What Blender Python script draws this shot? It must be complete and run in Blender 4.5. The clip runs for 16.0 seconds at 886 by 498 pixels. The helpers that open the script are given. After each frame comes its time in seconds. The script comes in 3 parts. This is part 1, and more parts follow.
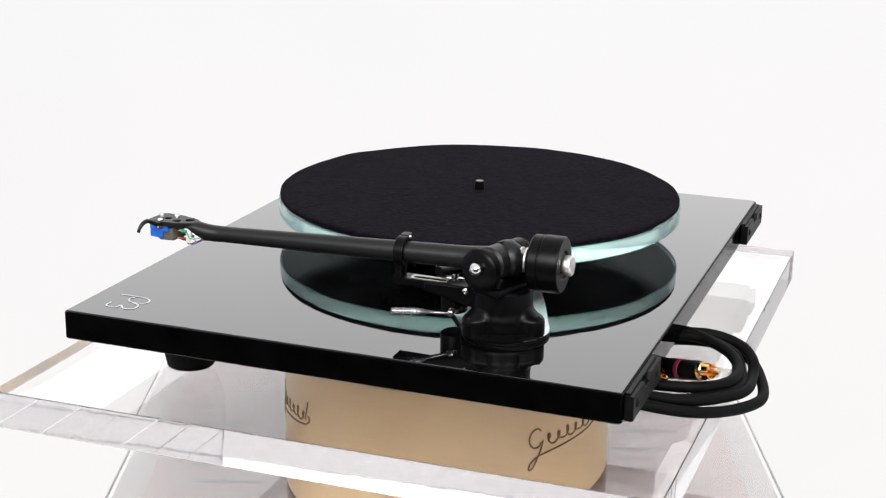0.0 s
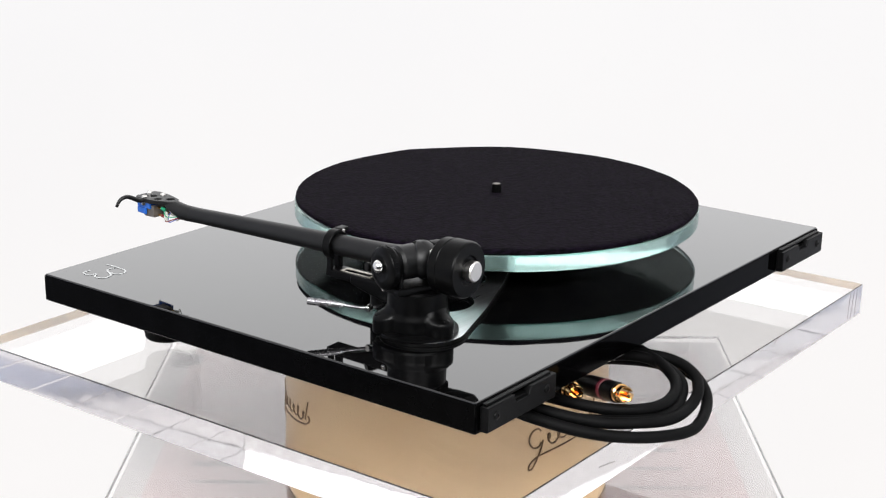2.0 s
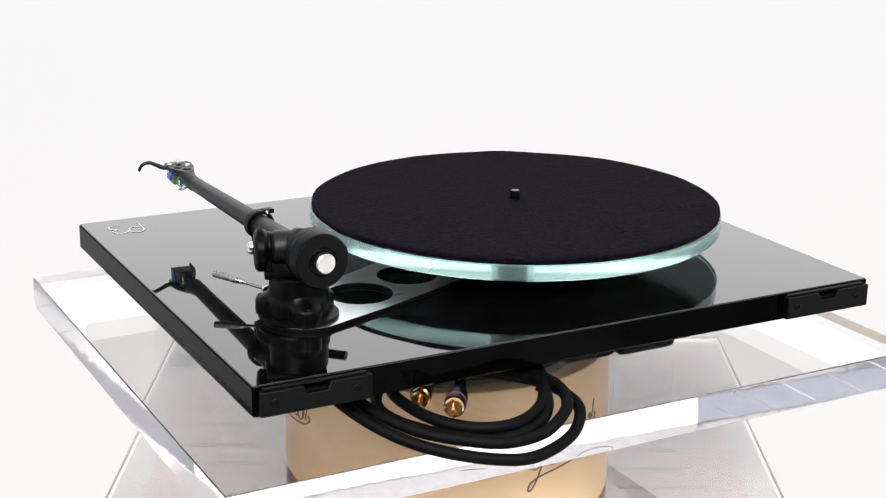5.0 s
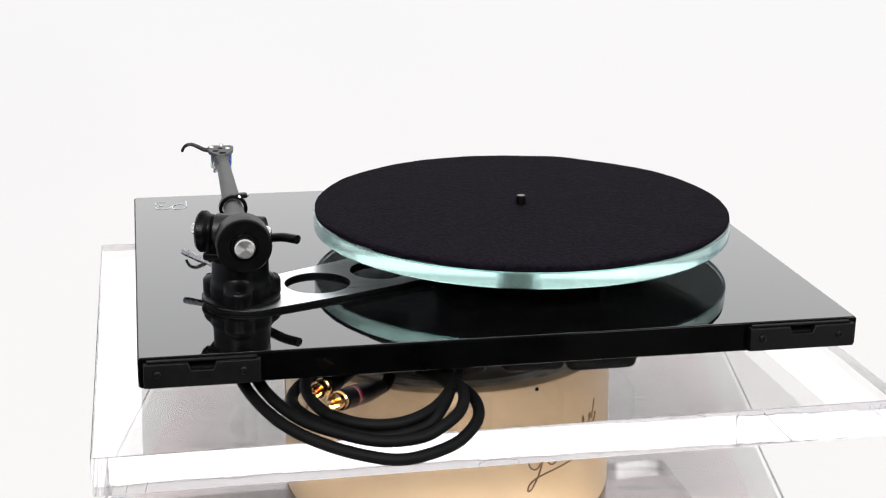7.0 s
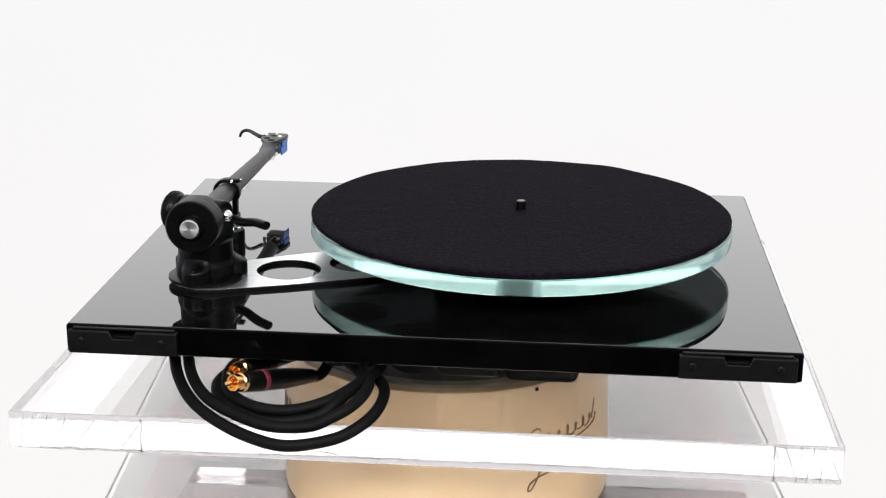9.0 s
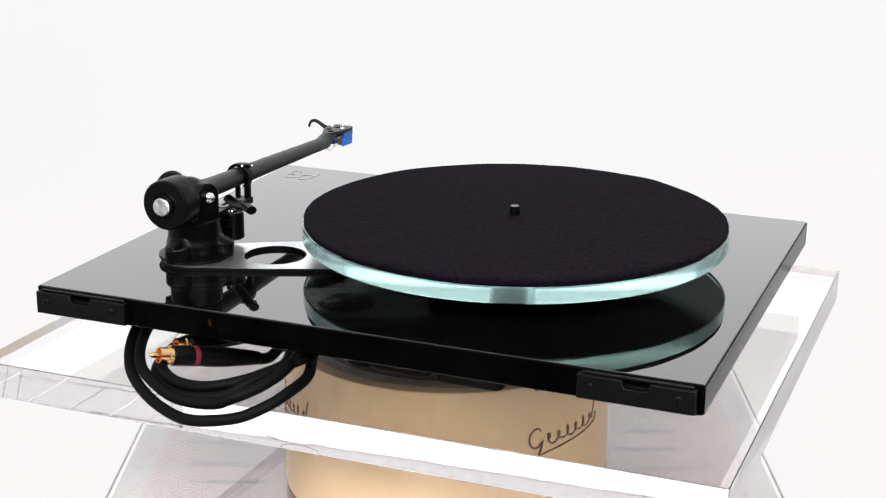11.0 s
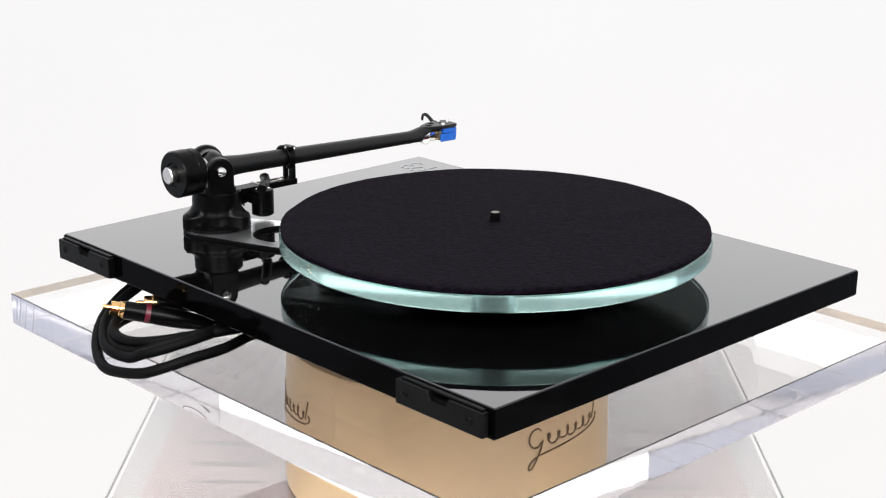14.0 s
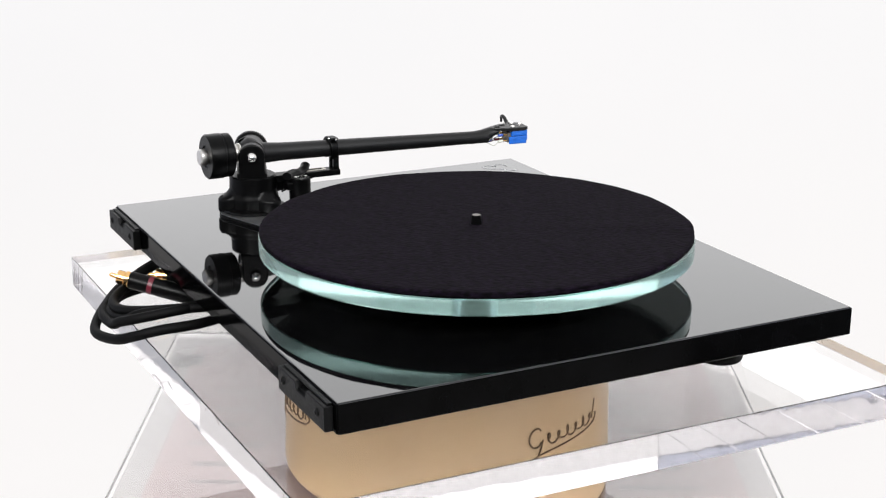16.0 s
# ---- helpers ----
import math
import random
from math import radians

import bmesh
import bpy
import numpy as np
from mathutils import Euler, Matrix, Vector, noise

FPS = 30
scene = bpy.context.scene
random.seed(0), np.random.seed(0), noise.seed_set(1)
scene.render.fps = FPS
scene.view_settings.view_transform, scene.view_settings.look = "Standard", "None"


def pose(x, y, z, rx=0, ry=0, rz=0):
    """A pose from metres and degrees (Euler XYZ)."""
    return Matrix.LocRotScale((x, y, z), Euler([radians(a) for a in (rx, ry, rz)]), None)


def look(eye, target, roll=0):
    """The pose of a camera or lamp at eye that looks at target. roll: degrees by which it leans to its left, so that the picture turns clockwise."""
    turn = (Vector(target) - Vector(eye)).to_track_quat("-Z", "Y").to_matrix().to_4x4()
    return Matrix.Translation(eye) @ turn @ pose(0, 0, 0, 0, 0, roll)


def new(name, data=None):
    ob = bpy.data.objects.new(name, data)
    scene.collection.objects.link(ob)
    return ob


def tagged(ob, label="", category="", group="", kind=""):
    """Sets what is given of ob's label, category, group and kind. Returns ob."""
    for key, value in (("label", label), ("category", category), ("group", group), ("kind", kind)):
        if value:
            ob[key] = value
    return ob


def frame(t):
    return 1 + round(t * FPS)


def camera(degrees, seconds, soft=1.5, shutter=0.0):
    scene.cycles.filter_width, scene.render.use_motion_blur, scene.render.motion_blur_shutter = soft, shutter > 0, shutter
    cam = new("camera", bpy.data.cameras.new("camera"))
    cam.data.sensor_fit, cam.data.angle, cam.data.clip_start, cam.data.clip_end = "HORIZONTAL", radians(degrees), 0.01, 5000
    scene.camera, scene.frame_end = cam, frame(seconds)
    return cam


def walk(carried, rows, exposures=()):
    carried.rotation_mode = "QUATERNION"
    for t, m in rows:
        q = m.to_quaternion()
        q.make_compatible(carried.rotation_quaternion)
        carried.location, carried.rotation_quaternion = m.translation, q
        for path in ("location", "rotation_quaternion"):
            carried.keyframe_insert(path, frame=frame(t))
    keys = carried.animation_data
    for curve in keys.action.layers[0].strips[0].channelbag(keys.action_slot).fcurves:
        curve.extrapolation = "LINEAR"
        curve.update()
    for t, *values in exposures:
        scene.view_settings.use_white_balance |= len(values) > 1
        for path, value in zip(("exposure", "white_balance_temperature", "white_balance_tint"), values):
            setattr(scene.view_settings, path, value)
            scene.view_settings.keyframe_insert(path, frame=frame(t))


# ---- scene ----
# ---- camera: fixed on its tripod ----
cam = camera(32.528, 16.0, soft=1.2)
EYE = (0.0, -1.0452, 0.3159)
AIM = (EYE[0] - 0.003564, EYE[1] + 0.957322, EYE[2] - 0.289001)
walk(cam, [(0.0, look(EYE, AIM, 0.487)), (16.0, look(EYE, AIM, 0.487))], [(0.0, 0.0), (16.0, 0.0)])

# heights, from the top of the record player's plinth (0)
PLATE_TOP, PLATE_LOW = -0.0468, -0.0710
SHEET_TOP, SHEET_LOW = -0.176, -0.188
FLOOR = -1.05

# ---- light: a photo studio with white world light, softboxes and a glowing backdrop ----
world = bpy.data.worlds.new("studio_light")
scene.world = world
world.use_nodes = True
world.node_tree.nodes["Background"].inputs[0].default_value = (0.985, 0.98, 1.0, 1)
world.node_tree.nodes["Background"].inputs[1].default_value = 1.0


def softbox(name, eye, target, sx, sy, power):
    lamp = bpy.data.lights.new(name, "AREA")
    lamp.shape, lamp.size, lamp.size_y, lamp.energy = "RECTANGLE", sx, sy, power
    ob = new(name, lamp)
    ob.matrix_world = look(eye, target)
    return ob


softbox("softbox_front", (-0.75, -2.15, 1.45), (0, 0, -0.08), 1.2, 0.8, 70)
softbox("softbox_side", (0.95, -1.95, 1.45), (0, 0, -0.08), 1.2, 0.8, 56)
# added unseen panel, mirrored in the plinth like a brighter upper backdrop
softbox("plinth_reflection_panel", (0, 2.85, 1.1), (0, 0, 0.1), 4.6, 1.5, 22).data.color = (0.975, 0.985, 1.0)
softbox("softbox_low", (1.12, -1.16, -0.46), (0, 0, 0), 0.95, 0.7, 2.2)

# clear acrylic and glass pass light on by many inner reflections
scene.cycles.max_bounces, scene.cycles.glossy_bounces, scene.cycles.transmission_bounces = 24, 20, 24


# ---- materials ----
def material(name, base, rough=0.5, metal=0.0, **more):
    m = bpy.data.materials.new(name)
    m.use_nodes = True
    b = m.node_tree.nodes["Principled BSDF"]
    b.inputs["Base Color"].default_value = (*base, 1)
    b.inputs["Roughness"].default_value = rough
    b.inputs["Metallic"].default_value = metal
    for key, value in more.items():
        b.inputs[key.replace("_", " ")].default_value = value
    return m


def grain(m, base, other, scale, detail=4.0, bump=0.0, rough=None, stretch=(1, 1, 1), fine=0.0, low=0.35, high=0.65, distance=0.001):
    """Two tones mixed by noise, relief and gloss that vary with it."""
    t = m.node_tree
    b = t.nodes["Principled BSDF"]
    co = t.nodes.new("ShaderNodeTexCoord")
    mp = t.nodes.new("ShaderNodeMapping")
    mp.inputs["Scale"].default_value = stretch
    n = t.nodes.new("ShaderNodeTexNoise")
    n.inputs["Scale"].default_value, n.inputs["Detail"].default_value = scale, detail
    r = t.nodes.new("ShaderNodeValToRGB")
    r.color_ramp.elements[0].position, r.color_ramp.elements[1].position = low, high
    r.color_ramp.elements[0].color, r.color_ramp.elements[1].color = (*base, 1), (*other, 1)
    t.links.new(co.outputs["Object"], mp.inputs[0])
    t.links.new(mp.outputs[0], n.inputs["Vector"])
    t.links.new(n.outputs["Fac"], r.inputs[0])
    t.links.new(r.outputs[0], b.inputs["Base Color"])
    if rough:
        q = t.nodes.new("ShaderNodeMapRange")
        q.inputs["To Min"].default_value, q.inputs["To Max"].default_value = rough
        t.links.new(n.outputs["Fac"], q.inputs["Value"])
        t.links.new(q.outputs[0], b.inputs["Roughness"])
    if bump:
        f = t.nodes.new("ShaderNodeTexNoise")
        f.inputs["Scale"].default_value, f.inputs["Detail"].default_value = fine or scale, 6
        t.links.new(mp.outputs[0], f.inputs["Vector"])
        u = t.nodes.new("ShaderNodeBump")
        u.inputs["Strength"].default_value, u.inputs["Distance"].default_value = bump, distance
        t.links.new(f.outputs["Fac"], u.inputs["Height"])
        t.links.new(u.outputs[0], b.inputs["Normal"])
    return m


M_GLOSS = grain(material("black_gloss_laminate", (0.004, 0.004, 0.0045), 0.02), (0.0012, 0.0012, 0.0014), (0.0024, 0.0024, 0.0024), 60, rough=(0.012, 0.04))
M_GLOSS.node_tree.nodes["Principled BSDF"].inputs["IOR"].default_value = 1.68
M_EDGE = grain(material("black_edge_trim", (0.004, 0.004, 0.004), 0.08, Specular_IOR_Level=0.02), (0.0005, 0.0005, 0.0005), (0.0012, 0.0012, 0.0013), 45, rough=(0.05, 0.12))
M_FELT = grain(material("black_wool_felt", (0.01, 0.009, 0.013), 0.95, Specular_IOR_Level=0.06), (0.0004, 0.0002, 0.0006), (0.0062, 0.0036, 0.0086), 420,
               detail=8, bump=1.0, fine=620, stretch=(1, 0.5, 1), low=0.40, high=0.66)
M_ARM = grain(material("matt_black_metal", (0.012, 0.012, 0.013), 0.45, Specular_IOR_Level=0.36), (0.0012, 0.0012, 0.0014), (0.0026, 0.0026, 0.0028), 300, bump=0.12, fine=1500, rough=(0.34, 0.5))
M_PLASTIC = grain(material("black_plastic", (0.010, 0.010, 0.011), 0.5, Specular_IOR_Level=0.12), (0.0007, 0.0007, 0.0008), (0.0016, 0.0016, 0.0017), 220, bump=0.15, fine=1200, rough=(0.38, 0.55))
M_SATIN = grain(material("satin_black_cast", (0.010, 0.010, 0.011), 0.36, Specular_IOR_Level=0.11), (0.0006, 0.0006, 0.0007), (0.0014, 0.0014, 0.0015), 260, bump=0.08, fine=1400, rough=(0.27, 0.40))
M_RUBBER = grain(material("black_rubber", (0.014, 0.014, 0.015), 0.7, Specular_IOR_Level=0.09), (0.0007, 0.0007, 0.0008), (0.0018, 0.0018, 0.0019), 150, bump=0.2, fine=900, rough=(0.5, 0.7))
M_BOLT = material("faced_steel", (0.72, 0.70, 0.67), 0.30, 1.0, Anisotropic=0.85)
spin = M_BOLT.node_tree.nodes.new("ShaderNodeTangent")
spin.direction_type, spin.axis = "RADIAL", "Y"
M_BOLT.node_tree.links.new(spin.outputs[0], M_BOLT.node_tree.nodes["Principled BSDF"].inputs["Tangent"])
M_CHROME = material("polished_steel", (0.78, 0.77, 0.75), 0.12, 1.0)
M_PULLEY = grain(material("dark_turned_steel", (0.10, 0.10, 0.105), 0.2, 1.0), (0.08, 0.08, 0.085), (0.14, 0.14, 0.145), 150, rough=(0.16, 0.26))
M_LEVER = grain(material("grey_steel", (0.4, 0.39, 0.4), 0.25, 1.0), (0.34, 0.33, 0.345), (0.44, 0.43, 0.445), 200, rough=(0.2, 0.34))
M_TURNED = grain(material("turned_steel", (0.7, 0.68, 0.65), 0.28, 1.0), (0.68, 0.66, 0.63), (0.76, 0.74, 0.71), 120, rough=(0.30, 0.40))
M_BRUSHED = grain(material("brushed_aluminium", (0.62, 0.63, 0.64), 0.32, 1.0), (0.70, 0.71, 0.72), (0.84, 0.85, 0.86), 700,
                  stretch=(0.06, 1, 1), rough=(0.24, 0.36), bump=0.02)
M_GOLD = material("gold_plating", (0.86, 0.54, 0.23), 0.16, 1.0)
M_BLUE = grain(material("blue_plastic", (0.004, 0.12, 0.55), 0.4), (0.003, 0.085, 0.40), (0.005, 0.115, 0.52), 200)
M_GREY = grain(material("grey_plastic", (0.3, 0.3, 0.3), 0.4), (0.060, 0.050, 0.043), (0.095, 0.082, 0.070), 300)
M_RED = material("dark_red_plastic", (0.09, 0.003, 0.012), 0.4)
M_WHITE = material("white_sleeve", (0.55, 0.55, 0.487), 0.5)
M_GREEN = material("green_sleeve", (0.01, 0.25, 0.12), 0.5)
M_WIRE_RED = material("red_sleeve", (0.16, 0.012, 0.014), 0.5)
M_WIRE_BLUE = material("blue_sleeve", (0.03, 0.08, 0.4), 0.5)
M_INK = material("light_grey_ink", (0.46, 0.47, 0.47), 0.6)
M_CREAM = grain(material("cream_enamel", (0.68, 0.5, 0.29), 0.3, Anisotropic=0.8, Anisotropic_Rotation=0.25), (0.69, 0.482, 0.268), (0.77, 0.562, 0.330), 9, detail=6, bump=0.05, fine=60, rough=(0.24, 0.38))
M_LOGO = grain(material("brown_transfer", (0.10, 0.055, 0.02), 0.45), (0.12, 0.065, 0.025), (0.22, 0.13, 0.055), 120)
M_RING = grain(material("dull_steel_ring", (0.35, 0.33, 0.29), 0.35, 0.6), (0.28, 0.26, 0.22), (0.45, 0.42, 0.37), 80)
# dark olive: shade on the drum's top is put into the colour
M_DISC = grain(material("shade_toned_steel", (0.05, 0.048, 0.04), 0.45), (0.035, 0.033, 0.026), (0.06, 0.057, 0.046), 60, rough=(0.4, 0.55))
M_BOARD = grain(material("greyish_pink_board", (0.42, 0.36, 0.36), 0.55), (0.20, 0.148, 0.146), (0.34, 0.258, 0.254), 7, detail=7,
                stretch=(0.55, 3.0, 1), rough=(0.4, 0.6), low=0.25, high=0.75)
M_SMEAR = grain(material("faded_print", (0.4, 0.34, 0.35), 0.6), (0.115, 0.092, 0.092), (0.165, 0.132, 0.13), 30)
M_PATCH = grain(material("dark_grey_print", (0.14, 0.14, 0.14), 0.6), (0.05, 0.05, 0.05), (0.075, 0.074, 0.073), 30)
M_MARGIN = grain(material("light_grey_board", (0.5, 0.49, 0.48), 0.5), (0.27, 0.255, 0.25), (0.36, 0.345, 0.34), 6, detail=5, rough=(0.4, 0.6))
M_PAPER = grain(material("white_seamless_paper", (0.9, 0.9, 0.9), 0.9), (0.87, 0.87, 0.87), (0.93, 0.925, 0.92), 1.2)
# sweep gives off light of its own, warmer towards the floor
M_SWEEP = grain(material("glowing_white_sweep", (0.85, 0.85, 0.85), 0.9, Emission_Color=(0.995, 0.985, 0.99, 1), Emission_Strength=0.845), (0.07, 0.07, 0.07), (0.085, 0.083, 0.08), 1.0)
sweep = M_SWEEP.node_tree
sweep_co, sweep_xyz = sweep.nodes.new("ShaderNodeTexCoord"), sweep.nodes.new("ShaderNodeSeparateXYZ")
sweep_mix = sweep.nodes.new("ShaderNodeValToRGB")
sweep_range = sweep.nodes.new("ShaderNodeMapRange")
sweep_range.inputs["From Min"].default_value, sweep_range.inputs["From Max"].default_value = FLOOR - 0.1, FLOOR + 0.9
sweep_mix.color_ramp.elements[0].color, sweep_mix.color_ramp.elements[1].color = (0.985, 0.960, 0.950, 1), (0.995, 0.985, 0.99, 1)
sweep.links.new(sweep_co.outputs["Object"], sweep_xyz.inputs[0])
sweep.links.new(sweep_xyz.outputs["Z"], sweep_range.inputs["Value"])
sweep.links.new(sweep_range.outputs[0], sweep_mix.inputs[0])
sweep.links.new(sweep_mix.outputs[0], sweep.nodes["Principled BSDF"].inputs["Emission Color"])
M_WALL = grain(material("blue_grey_wall", (0.22, 0.23, 0.27), 0.9), (0.50, 0.525, 0.60), (0.56, 0.585, 0.66), 2)
M_DARK = grain(material("dark_studio_wall", (0.03, 0.03, 0.033), 0.9), (0.07, 0.07, 0.075), (0.10, 0.10, 0.106), 3)


def clear(name, tint, ior, rough=0.0):
    m = bpy.data.materials.new(name)
    m.use_nodes = True
    t = m.node_tree
    t.nodes.remove(t.nodes["Principled BSDF"])
    g = t.nodes.new("ShaderNodeBsdfGlass")
    g.inputs["Color"].default_value = (*tint, 1)
    g.inputs["IOR"].default_value = ior
    n = t.nodes.new("ShaderNodeTexNoise")
    n.inputs["Scale"].default_value = 30
    q = t.nodes.new("ShaderNodeMapRange")
    q.inputs["To Min"].default_value, q.inputs["To Max"].default_value = rough * 0.6, rough * 1.4
    t.links.new(n.outputs["Fac"], q.inputs["Value"])
    t.links.new(q.outputs[0], g.inputs["Roughness"])
    t.links.new(g.outputs[0], t.nodes["Material Output"].inputs["Surface"])
    return m


def scuffed(m, scale, depth):
    """Uneven relief of a sawn and flame-polished edge."""
    t = m.node_tree
    g = next(n for n in t.nodes if n.type == "BSDF_GLASS")
    co = t.nodes.new("ShaderNodeTexCoord")
    n = t.nodes.new("ShaderNodeTexNoise")
    n.inputs["Scale"].default_value, n.inputs["Detail"].default_value = scale, 5
    u = t.nodes.new("ShaderNodeBump")
    u.inputs["Strength"].default_value, u.inputs["Distance"].default_value = depth, 0.002
    t.links.new(co.outputs["Object"], n.inputs["Vector"])
    t.links.new(n.outputs["Fac"], u.inputs["Height"])
    t.links.new(u.outputs[0], g.inputs["Normal"])
    return m


def ground(m, tint, share):
    """Part of the light scatters in the ground skin of a glass edge."""
    t = m.node_tree
    g = next(n for n in t.nodes if n.type == "BSDF_GLASS")
    d = t.nodes.new("ShaderNodeBsdfDiffuse")
    d.inputs["Color"].default_value = (*tint, 1)
    x = t.nodes.new("ShaderNodeMixShader")
    x.inputs[0].default_value = share
    t.links.new(g.outputs[0], x.inputs[1])
    t.links.new(d.outputs[0], x.inputs[2])
    t.links.new(x.outputs[0], t.nodes["Material Output"].inputs["Surface"])
    return m


def edge_material(ob, mat, keep=0.7):
    """Gives the faces that stand upright a material of their own."""
    ob.data.materials.append(mat)
    for p in ob.data.polygons:
        if abs(p.normal.z) < keep:
            p.material_index = 1


M_ACRYLIC = clear("clear_acrylic", (0.978, 0.973, 0.972), 1.49, 0.006)
M_SAWN = scuffed(clear("scuffed_acrylic_edge", (0.985, 0.985, 0.995), 1.49, 0.05), 38, 0.07)
M_SHEET = clear("clear_acrylic_sheet", (0.972, 0.968, 0.966), 1.49, 0.01)
M_FROST = clear("frosted_acrylic_edge", (0.975, 0.975, 0.98), 1.49, 0.45)
M_GLASS = clear("clear_float_glass", (0.925, 0.980, 0.972), 1.52, 0.008)
M_GROUND = ground(clear("ground_green_glass_edge", (0.945, 0.992, 0.982), 1.52, 0.12), (0.46, 0.70, 0.64), 0.12)


# ---- mesh helpers ----
def part(name, bm, mat, parent=None, label="", smooth=40):
    me = bpy.data.meshes.new(name)
    bmesh.ops.recalc_face_normals(bm, faces=bm.faces[:])
    bm.to_mesh(me)
    bm.free()
    me.materials.append(mat)
    if smooth:
        for p in me.polygons:
            p.use_smooth = True
        me.set_sharp_from_angle(angle=radians(smooth))
    ob = new(name, me)
    if smooth:
        w = ob.modifiers.new("flat_faces", "WEIGHTED_NORMAL")
        w.keep_sharp, w.weight = True, 80
    if parent:
        ob.parent = parent
    if label:
        ob["label"] = label
    return ob


def thing(name, label, category, group="", kind=""):
    ob = new(name)
    ob.empty_display_size = 0.02
    return tagged(ob, label, category, group, kind)


def block(x0, x1, y0, y1, z0, z1, bevel=0.0, segments=2, bm=None, m=None):
    out = bmesh.new()
    bmesh.ops.create_cube(out, size=1)
    bmesh.ops.scale(out, vec=(x1 - x0, y1 - y0, z1 - z0), verts=out.verts)
    bmesh.ops.translate(out, vec=((x0 + x1) / 2, (y0 + y1) / 2, (z0 + z1) / 2), verts=out.verts)
    if bevel:
        bmesh.ops.bevel(out, geom=out.edges[:], offset=bevel, segments=segments, profile=0.5, affect="EDGES")
    return joined(out, bm, m)


def joined(out, bm=None, m=None):
    if m is not None:
        bmesh.ops.transform(out, matrix=m, verts=out.verts)
    if bm is None:
        return out
    me = bpy.data.meshes.new("joint")
    out.to_mesh(me)
    out.free()
    bm.from_mesh(me)
    bpy.data.meshes.remove(me)
    return bm


def lathe(profile, steps=48, m=None, bm=None):
    """Turns (radius, height) pairs round z."""
    out = bmesh.new()
    rings = []
    for r, z in profile:
        if r < 1e-6:
            rings.append([out.verts.new((0, 0, z))])
        else:
            rings.append([out.verts.new((r * math.cos(2 * math.pi * k / steps), r * math.sin(2 * math.pi * k / steps), z)) for k in range(steps)])
    for a, b in zip(rings, rings[1:]):
        for k in range(steps):
            j = (k + 1) % steps
            if len(a) == 1 and len(b) == 1:
                continue
            if len(a) == 1:
                out.faces.new((a[0], b[k], b[j]))
            elif len(b) == 1:
                out.faces.new((a[k], a[j], b[0]))
            else:
                out.faces.new((a[k], a[j], b[j], b[k]))
    return joined(out, bm, m)


def along(p, q):
    """The pose that puts z = 0 at p and turns +z towards q."""
    d = Vector(q) - Vector(p)
    return Matrix.Translation(p) @ d.to_track_quat("Z", "Y").to_matrix().to_4x4()


def rod(p, q, r, r2=None, bevel=0.0005, steps=32, bm=None):
    h = (Vector(q) - Vector(p)).length
    r2 = r if r2 is None else r2
    b = min(bevel, r * 0.5, r2 * 0.5, h * 0.4)
    return lathe([(0, 0), (r - b, 0), (r, b), (r2, h - b), (r2 - b, h), (0, h)], steps, along(p, q), bm)


def spline(points, per=10, closed=False):
    pts = [Vector(p) for p in points]
    out, n = [], len(pts)
    for i in range(n if closed else n - 1):
        if closed:
            a, b, c, d = (pts[(i + k) % n] for k in (-1, 0, 1, 2))
        else:
            b, c = pts[i], pts[i + 1]
            a, d = (pts[i - 1] if i else b * 2 - c), (pts[i + 2] if i + 2 < n else c * 2 - b)
        for k in range(per):
            u = k / per
            out.append(0.5 * (2 * b + (c - a) * u + (2 * a - 5 * b + 4 * c - d) * u * u + (3 * b - a - 3 * c + d) * u ** 3))
    if not closed:
        out.append(pts[-1])
    return out


def tube(points, radii, steps=14, bm=None, flat=1.0):
    """A round bar along points; radii: one number or one for each point."""
    out = bmesh.new()
    n = len(points)
    rr = [radii] * n if isinstance(radii, (int, float)) else radii
    rings, side = [], None
    for i, p in enumerate(points):
        d = (points[min(i + 1, n - 1)] - points[max(i - 1, 0)]).normalized()
        if side is None:
            side = d.cross(Vector((0, 0, 1)))
            if side.length < 1e-4:
                side = Vector((1, 0, 0))
        side = (side - d * side.dot(d)).normalized()
        up = side.cross(d)
        rings.append([out.verts.new(p + rr[i] * (side * math.cos(2 * math.pi * k / steps) + flat * up * math.sin(2 * math.pi * k / steps))) for k in range(steps)])
    for a, b in zip(rings, rings[1:]):
        for k in range(steps):
            j = (k + 1) % steps
            out.faces.new((a[k], a[j], b[j], b[k]))
    out.faces.new(rings[0])
    out.faces.new(rings[-1])
    return joined(out, bm)


def sheet_of(outlines, z0, z1, bevel=0.0, m=None):
    """A flat piece between z0 and z1; the first outline is its rim, the rest are holes."""
    cu = bpy.data.curves.new("outline", "CURVE")
    cu.dimensions, cu.fill_mode = "2D", "BOTH"
    cu.extrude, cu.bevel_depth, cu.bevel_resolution = (z1 - z0) / 2 - bevel, bevel, 2
    cu.offset = -bevel
    for line in outlines:
        sp = cu.splines.new("POLY")
        sp.points.add(len(line) - 1)
        for pt, (x, y) in zip(sp.points, line):
            pt.co = (x, y, 0, 1)
        sp.use_cyclic_u = True
    ob = bpy.data.objects.new("outline", cu)
    scene.collection.objects.link(ob)
    me = bpy.data.meshes.new_from_object(ob.evaluated_get(bpy.context.evaluated_depsgraph_get()))
    out = bmesh.new()
    out.from_mesh(me)
    bpy.data.objects.remove(ob)
    bpy.data.curves.remove(cu)
    bpy.data.meshes.remove(me)
    bmesh.ops.remove_doubles(out, verts=out.verts, dist=1e-6)
    bmesh.ops.translate(out, vec=(0, 0, (z0 + z1) / 2), verts=out.verts)
    if m is not None:
        bmesh.ops.transform(out, matrix=m, verts=out.verts)
    return out


